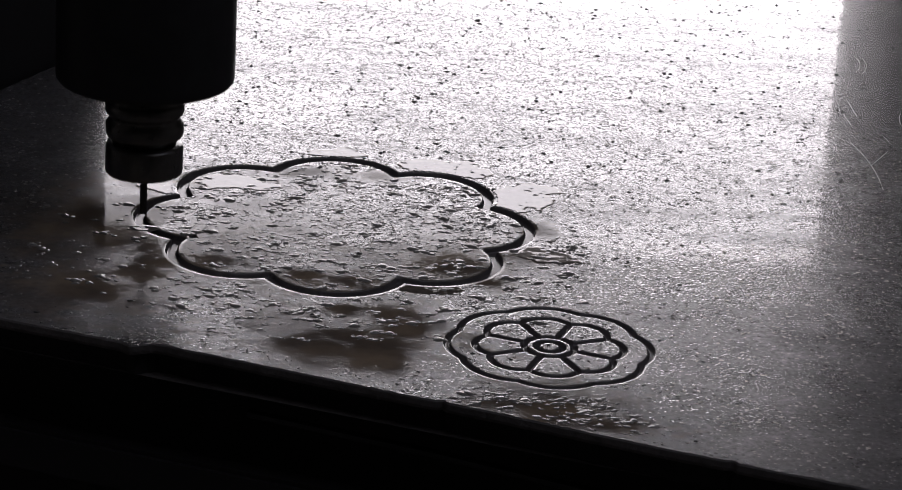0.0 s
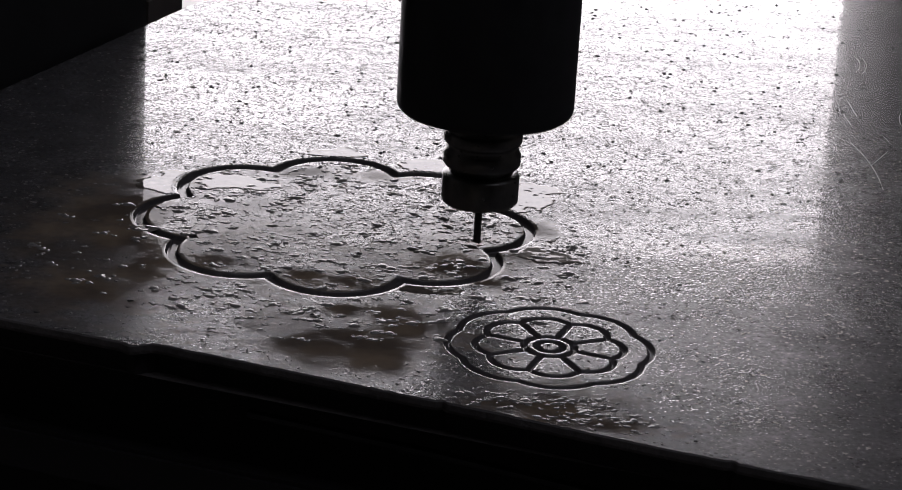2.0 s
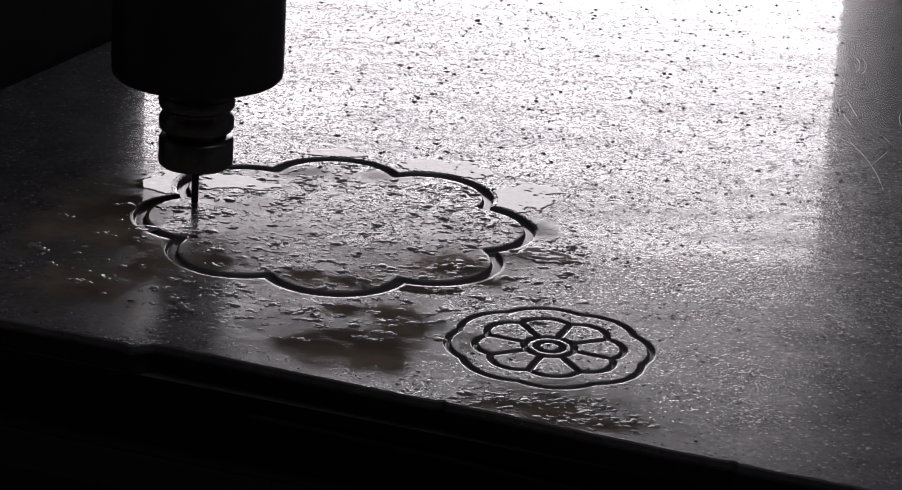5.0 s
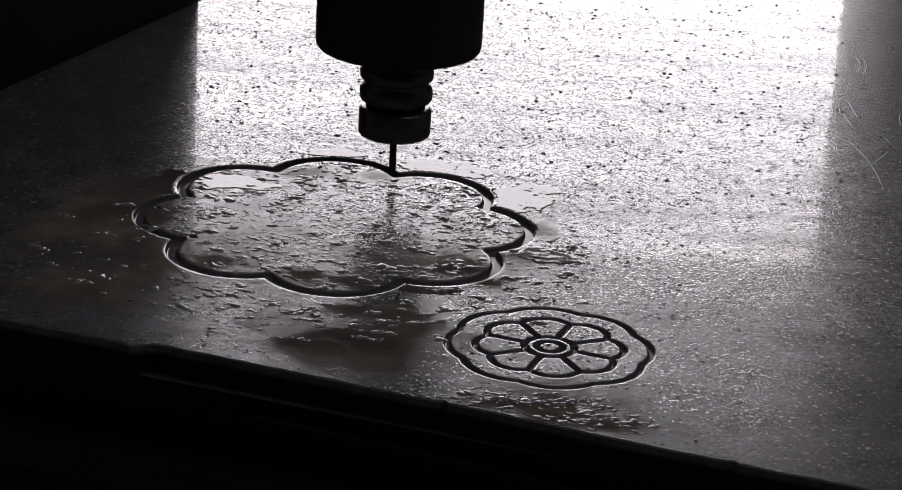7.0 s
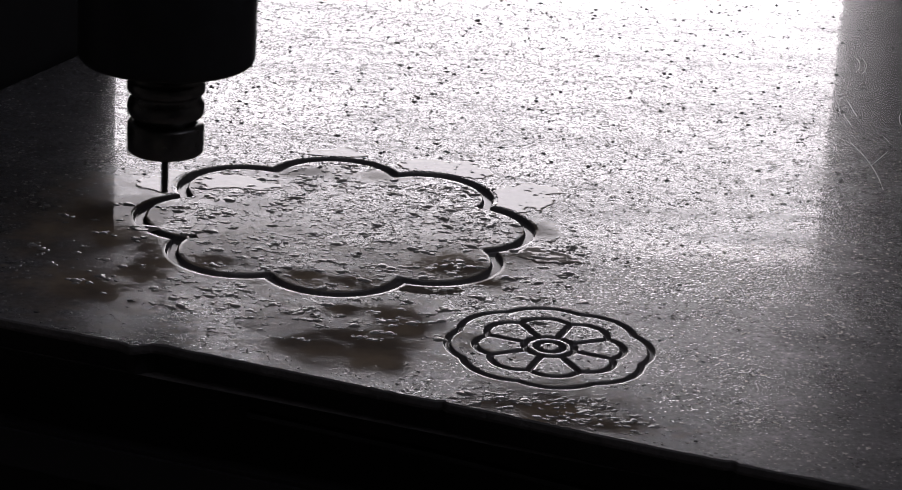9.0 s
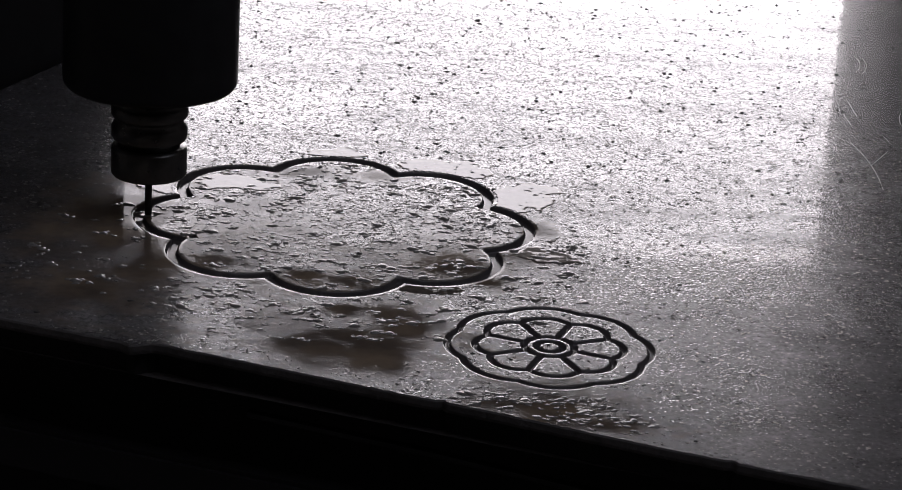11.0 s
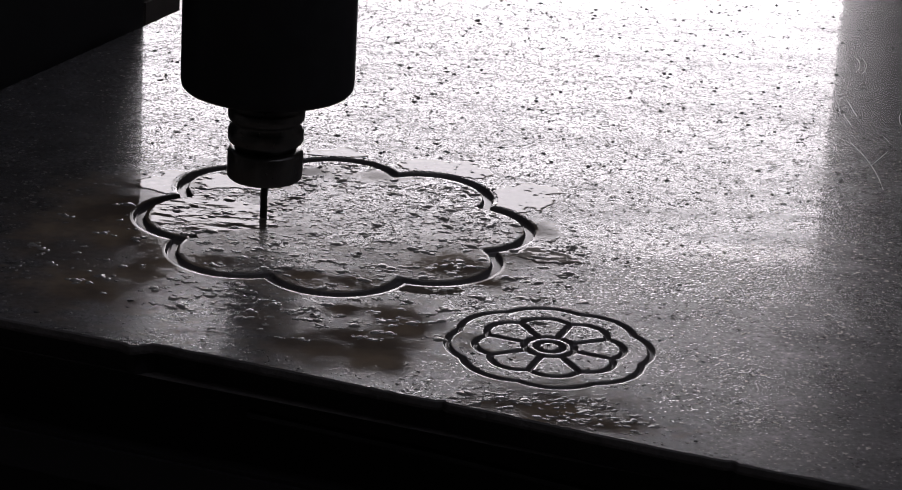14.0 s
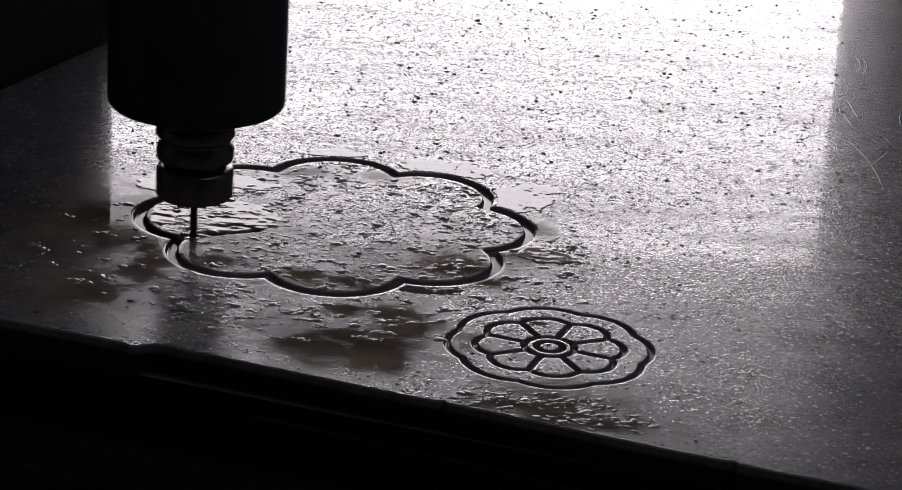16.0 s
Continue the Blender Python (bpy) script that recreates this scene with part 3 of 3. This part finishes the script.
def build_beads():
    rng = np.random.default_rng(11)
    drop_meshes = [blob_mesh("coolant_drop", rng, DROP, 0.30, steep=2.3) for k in range(16)]
    # fine beads over the nearer slab, fewer where a film stands
    x, y, r = scatter(rng, 15000, -0.42, 0.42, 1.32, 2.05, 0.0003, 0.0010, 2.5)
    dry = (silt_film(x, y) < 0.3 + 0.4 * rng.random(len(x)) ** 4) & (rng.random(len(x)) < np.clip((2.05 - y) / 0.4, 0.12, 1))
    domes("coolant_beads", x[dry], y[dry], r[dry], 0.45, DROP, "tiny coolant beads sprinkled over the slab", "droplets", rng, 8)
    # fine froth inside the large rosette, coarser lumps towards its rim and round it
    x, y, r = scatter(rng, 3600, -0.22, 0.07, 1.54, 1.82, 0.0005, 0.0014, 2.0)
    a, b = to_machine(x, y)
    ok = (np.hypot(a - BIG[0], b - BIG[1]) < 0.122) & (silt_film(x, y) < 0.4 + 0.6 * rng.random(len(x)) ** 3)
    domes("coolant_froth", x[ok], y[ok], r[ok], 0.24, DROP, "fine coolant froth inside the large rosette", "droplets", rng, 10, 0.0, 1.2)
    x, y, r = scatter(rng, 2300, -0.28, 0.09, 1.37, 1.83, 0.0010, 0.0036, 2.0)
    a, b = to_machine(x, y)
    away = np.hypot(a - BIG[0], b - BIG[1])
    film = silt_film(x, y)
    dense = np.where(away < 0.122, 0.28 + 0.50 * (away > 0.07), np.where((away < 0.21) & (y < 1.70), 0.55, 0.0)) * np.where(film > 0.6, 0.8, 1.0)
    dense = np.where((x < -0.17) & (away > 0.122), dense * 0.45, dense)
    ok = rng.random(len(x)) < dense
    x, y, r = crowd(rng, x[ok], y[ok], r[ok], 5, 0.3, 0.7)
    big = np.argsort(-r)[:230]
    limit = r[big].min()
    strew("coolant_drop", drop_meshes, x[big], y[big], r[big], "flattened brown coolant drop standing on the slab", "droplet", "coolant drops", rng)
    domes("coolant_lumps", *fine_of(x, y, r, limit), 0.26, DROP, "small coolant lumps in and round the large rosette", "droplets", rng, 12, 0.0, 0.8, 1.2)
    x, y, r = scatter(rng, 480, -0.03, 0.13, 1.34, 1.43, 0.0008, 0.0029, 1.7)
    ok = inside(FILM, x, y) > -0.25
    x, y, r = crowd(rng, x[ok], y[ok], r[ok], 3, 0.3, 0.7)
    big = np.argsort(-r)[:45]
    limit = r[big].min()
    strew("coolant_drop", drop_meshes, x[big], y[big], r[big], "flattened coolant drop in front of the small rosette", "droplet", "coolant drops", rng)
    domes("coolant_spatter", *fine_of(x, y, r, limit), 0.26, DROP, "small coolant beads in front of the small rosette", "droplets", rng, 12, 0.0, 0.8, 1.2)
    x, y, r = scatter(rng, 330, -0.10, 0.08, 1.61, 1.85, 0.0006, 0.0021, 1.8)
    ok = np.maximum.reduce([inside(p, x, y) for p in PUDDLES]) > 0.05
    strew("coolant_drop", drop_meshes, x[ok], y[ok], r[ok], "dark coolant drop standing in a puddle", "droplet", "coolant drops", rng, 0.0002)
    # dark grit: the larger chips one by one, the rest as dust
    chip_meshes = [blob_mesh("stone_chip", rng, CHIP, 0.75, 7, 2, 1.9, 1.2) for k in range(14)]
    x, y, r = scatter(rng, 4600, -0.42, 0.42, 1.34, 2.42, 0.00035, 0.0015, 3.4)
    ok = (rng.random(len(x)) < np.where(y > 1.75, 0.95, 0.22)) & (silt_film(x, y) < 0.5)
    x, y, r = x[ok], y[ok], r[ok]
    big = np.argsort(-r)[:290]
    limit = r[big].min()
    strew("stone_chip", chip_meshes, x[big], y[big], r[big], "dark angular stone chip lying on the slab", "stone chip", "stone chips", rng)
    domes("stone_grit", *fine_of(x, y, r, limit), 0.8, CHIP, "dark stone grit scattered over the slab", "grit", rng, 7, 0.0, 0.9, 1.8)


build_beads()


# ---------------------------------------------------------------- machine bed and room
def machine_box(a0, a1, b0, b1, z0, z1, bevel=0.0):
    bm = box(a0, a1, b0, b1, z0, z1, bevel)
    bm.transform(Matrix.Rotation(radians(AXIS), 4, "Z"))
    return bm


def build_bed():
    bed = tagged(new("machine_bed"), "dark painted machine bed under the slab", "machine bed")
    part("bed_body", machine_box(-0.855, A1 - 0.02, B0 + 0.05, B1 - 0.02, -0.62, -0.0205, 0.0006), BED, bed, smooth=False)
    part("side_rail", machine_box(-0.95, A1 - 0.02, B0 + 0.012, B0 + 0.029, -0.105, -0.075, 0.003), BED, bed, "dark painted rail along the bed", smooth=False)
    bm = bmesh.new()
    strip = []
    for a, z in ((-0.575, -0.0505), (-0.512, -0.0518), (-0.453, -0.0529), (-0.368, -0.0565), (-0.30, -0.0586)):
        strip.append([bm.verts.new((*to_world(np.float64(a), np.float64(B0 + 0.046 + db)), z + dz)) for db, dz in ((0.0035, -0.006), (0.0, -0.004), (0.0, -0.001), (0.0035, 0.0))])
    for r0, r1 in zip(strip, strip[1:]):
        for i in range(3):
            bm.faces.new((r0[i], r1[i], r1[i + 1], r0[i + 1]))
    bmesh.ops.recalc_face_normals(bm, faces=bm.faces[:])
    part("trim_strip", bm, RAIL, bed, "thin worn metal strip along the bed", smooth=False)
    for a in (-0.80, A1 - 0.12):
        for b in (B0 + 0.15, B1 - 0.15):
            part("leg", machine_box(a - 0.05, a + 0.05, b - 0.05, b + 0.05, FLOOR_Z, -0.621, 0.004), BED, bed, smooth=False)
    return bed


build_bed()


# room out of view; its dark walls and ceiling shape the light on the slab
def build_room():
    x0, x1, y0, y1, top, t = -4.0, 4.0, -6.0, DOOR_Y, 3.2, 0.2
    tagged(part("floor", box(x0 - t, x1 + t, y0 - t, y1 + t + 6, FLOOR_Z - 0.2, FLOOR_Z), CONCRETE, smooth=False), "grey concrete workshop floor", "floor", kind="structure")
    # opening assumed for the overhead lamp
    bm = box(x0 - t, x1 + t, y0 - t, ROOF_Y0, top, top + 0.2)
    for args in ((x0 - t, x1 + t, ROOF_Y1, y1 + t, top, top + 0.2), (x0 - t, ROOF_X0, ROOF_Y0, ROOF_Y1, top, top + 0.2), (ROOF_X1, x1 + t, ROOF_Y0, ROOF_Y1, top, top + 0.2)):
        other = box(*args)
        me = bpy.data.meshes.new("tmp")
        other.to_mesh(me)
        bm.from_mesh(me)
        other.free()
    tagged(part("ceiling", bm, DARKWALL, smooth=False), "unseen workshop ceiling with an assumed roof opening", "ceiling", kind="structure")
    tagged(part("wall_west", box(x0 - t, x0, y0 - t, y1 + t, FLOOR_Z, top), DARKWALL, smooth=False), "unseen workshop wall, dark to limit bounced light", "wall", kind="structure")
    tagged(part("wall_east", box(x1, x1 + t, y0 - t, y1 + t, FLOOR_Z, top), DARKWALL, smooth=False), "unseen workshop wall, dark to limit bounced light", "wall", kind="structure")
    tagged(part("wall_south", box(x0, x1, y0 - t, y0, FLOOR_Z, top), DARKWALL, smooth=False), "unseen workshop wall, dark to limit bounced light", "wall", kind="structure")
    bm = box(x0, DOOR_X0, y1, y1 + t, FLOOR_Z, top)
    for args in ((DOOR_X1, x1, y1, y1 + t, FLOOR_Z, top), (DOOR_X0, DOOR_X1, y1, y1 + t, DOOR_TOP, top)):
        other = box(*args)
        me = bpy.data.meshes.new("tmp")
        other.to_mesh(me)
        bm.from_mesh(me)
        other.free()
    tagged(part("wall_north", bm, DARKWALL, smooth=False), "out-of-view workshop wall with a wide open gate, dark to limit bounce", "wall", kind="structure")


build_room()


# ---------------------------------------------------------------- spindle
def build_spindle():
    sp = tagged(new("spindle"), "black milling spindle with collet chuck and cutter", "spindle")
    part("housing", lathe([(0, 0.0855), (0.026, 0.0855), (0.031, 0.0868), (0.046, 0.0885), (0.0545, 0.0905), (0.0562, 0.0925), (0.0567, 0.0955),
                           (0.0567, 0.330), (0.055, 0.334), (0, 0.334)], 96), HOUSING, sp)
    part("tool_holder", lathe([(0, 0.047), (0.0205, 0.047), (0.0205, 0.0515), (0.0238, 0.0535), (0.0250, 0.0555), (0.0250, 0.0615), (0.0240, 0.0635), (0.0222, 0.0655),
                               (0.0222, 0.0675), (0.0245, 0.0690), (0.0253, 0.0705), (0.0253, 0.0745), (0.0240, 0.0765), (0.0225, 0.0785), (0.0225, 0.086), (0, 0.086)]),
         STEEL, sp, "grooved dark steel tool holder")
    part("collet_nut", lathe([(0, 0.0285), (0.0235, 0.0285), (0.0247, 0.0297), (0.0249, 0.0310), (0.0249, 0.0465), (0.0240, 0.0485), (0.0205, 0.0490), (0, 0.0490)]), STEEL, sp)
    part("cutter", lathe([(0, 0.0), (0.0022, 0.0), (0.0024, 0.0006), (0.0024, 0.030), (0, 0.030)], 32), CARBIDE, sp, "slim grey carbide cutter")
    for k in range(6):
        w = 2 * math.pi * (k + 0.3) / 6
        bm = lathe([(0, 0.0846), (0.0016, 0.0846), (0.0019, 0.085), (0.0019, 0.0885), (0, 0.0885)], 14)
        bm.transform(Matrix.Translation((0.036 * math.cos(w), 0.036 * math.sin(w), 0.0)))
        part("cap_screw", bm, STEEL, sp)
    return sp


spindle = build_spindle()


def build_wake():
    """A low crescent of coolant that the turning cutter pushes round itself."""
    bm = bmesh.new()
    rings, segs = 7, 48
    grid = []
    for i in range(segs):
        w = 2 * math.pi * i / segs
        row = []
        for k in range(rings):
            u = k / (rings - 1)
            r = 0.0030 + 0.0048 * u * (1 + 0.25 * math.sin(w * 2 + 0.6) + 0.12 * math.sin(w * 5))
            z = 0.0005 * math.sin(math.pi * min(1, u * 1.1)) * (0.7 + 0.3 * math.sin(w * 3)) + 0.0002 - 0.0006 * u
            row.append(bm.verts.new((r * math.cos(w) * 1.25, r * math.sin(w), z)))
        grid.append(row)
    for i in range(segs):
        for k in range(rings - 1):
            j = (i + 1) % segs
            bm.faces.new((grid[i][k], grid[i][k + 1], grid[j][k + 1], grid[j][k]))
    bmesh.ops.recalc_face_normals(bm, faces=bm.faces[:])
    return tagged(part("coolant_wake", bm, DROP), "low ring of brown coolant round the cutter", "water")


wake = build_wake()


# ---------------------------------------------------------------- gantry upright
SIDE = math.degrees(math.atan2(*(BX + 0.0837 * AX)[::-1]))      # direction of the slab's left side
SX = np.array((math.cos(radians(SIDE)), math.sin(radians(SIDE))))


def build_gantry():
    """The upright slides beside the slab; its origin is the foot of its inner far edge, its y axis runs along the slab's side."""
    g = tagged(new("gantry_upright"), "black gantry upright beside the slab", "machine upright")
    part("column", box(-0.62, -0.005, -0.46, 0.0, FLOOR_Z + 0.16, 1.1, 0.002), BLACK, g, smooth=False)
    # added plate, coloured lighter so the slab mirrors a brighter band
    part("lightened_side_plate", box(-0.0049, -0.003, -0.455, -0.004, 0.20, 1.05, 0.0006), BRACKET, g, "side plate, greyed to lighten its reflection", smooth=False)
    part("carriage", box(-0.30, -0.045, 0.068, 0.132, -0.34, -0.003, 0.003), OILED, g, "brown oily carriage block", smooth=False)
    part("carriage_arm", box(-0.30, -0.06, 0.001, 0.067, -0.34, -0.06, 0.003), BLACK, g, smooth=False)
    part("foot_block", box(-0.40, -0.02, -0.42, 0.04, FLOOR_Z, FLOOR_Z + 0.159, 0.004), BED, g, smooth=False)
    return g


gantry = build_gantry()


# ---------------------------------------------------------------- travel of spindle and gantry
def motions():
    rows = [(0.0, -0.2001, 1.6380, 0.0135), (0.1, -0.2001, 1.6380, 0.0205), (0.2, -0.1999, 1.6380, 0.0245), (0.5, -0.1776, 1.6395, 0.0245),
            (1.0, -0.0526, 1.6397, 0.0245), (1.5, 0.0158, 1.6390, 0.0245), (1.7, 0.0163, 1.6395, 0.0205), (2.0, 0.0165, 1.6395, 0.0068),
            (2.2, 0.0168, 1.6397, -0.0008), (2.45, 0.0168, 1.6397, -0.0008), (2.6, 0.0166, 1.6397, 0.0020), (2.8, 0.0163, 1.6397, 0.0165),
            (3.0, 0.0153, 1.6396, 0.0245), (3.5, -0.0486, 1.6597, 0.0245), (4.0, -0.1560, 1.6966, 0.0245), (4.2, -0.1710, 1.7013, 0.0245),
            (4.5, -0.1735, 1.7020, 0.0200), (5.0, -0.1735, 1.7020, -0.0008), (5.3, -0.1735, 1.7020, -0.0008), (5.8, -0.1640, 1.7080, 0.0245),
            (6.3, -0.0621, 1.7537, 0.0245), (6.5, -0.0440, 1.7620, 0.0245), (6.8, -0.0437, 1.7640, 0.0175), (7.0, -0.0437, 1.7640, 0.0078),
            (7.1, -0.0437, 1.7640, 0.0035), (7.4, -0.0437, 1.7640, -0.0005), (7.6, -0.0437, 1.7640, -0.0005), (7.8, -0.0437, 1.7635, 0.0120), (8.0, -0.0437, 1.7620, 0.0245),
            (8.5, -0.1007, 1.7183, 0.0245), (9.0, -0.1882, 1.6508, 0.0245), (9.2, -0.1950, 1.6458, 0.0245), (9.6, -0.2010, 1.6460, 0.0150),
            (10.0, -0.2015, 1.6470, 0.0), (10.7, -0.2020, 1.6640, 0.0)]
    rows += [(t, x, y, 0.0) for t, x, y in CUT]
    for t, piece in cut_pieces:
        walk(piece, [(0.0, pose(0, 0, 0)), (max(0.1, t - 0.1), pose(0, 0, 0)), (min(15.9, t + 0.05), pose(0, 0, -0.0027)), (16.0, pose(0, 0, -0.0027))])
    walk(spindle, [(t, pose(x, y, z)) for t, x, y, z in rows])
    start = (-0.2015, 1.6470)
    walk(wake, [(t, pose(*((x, y) if t >= 10.0 else start), 0.0)) for t, x, y, z in rows])
    # coolant rises over the petal while it is milled
    walk(wash, [(t, pose(0, 0, z)) for t, z in ((0.0, -0.0016), (10.0, -0.0016), (11.4, -0.0006), (12.6, -0.00022), (14.0, -0.00015), (16.0, -0.0001))])
    # the upright shares the spindle's travel along the slab
    foot = np.array((-0.2208, 2.2090))
    b_ref = to_machine(-0.0437, 1.7640)[1]
    base = []
    for t, x, y, z in rows:
        move = 0.88 * (to_machine(x, y)[1] - b_ref)
        base.append((t, pose(foot[0] + SX[0] * move, foot[1] + SX[1] * move, 0, 0, 0, SIDE - 90)))
    walk(gantry, base)


motions()
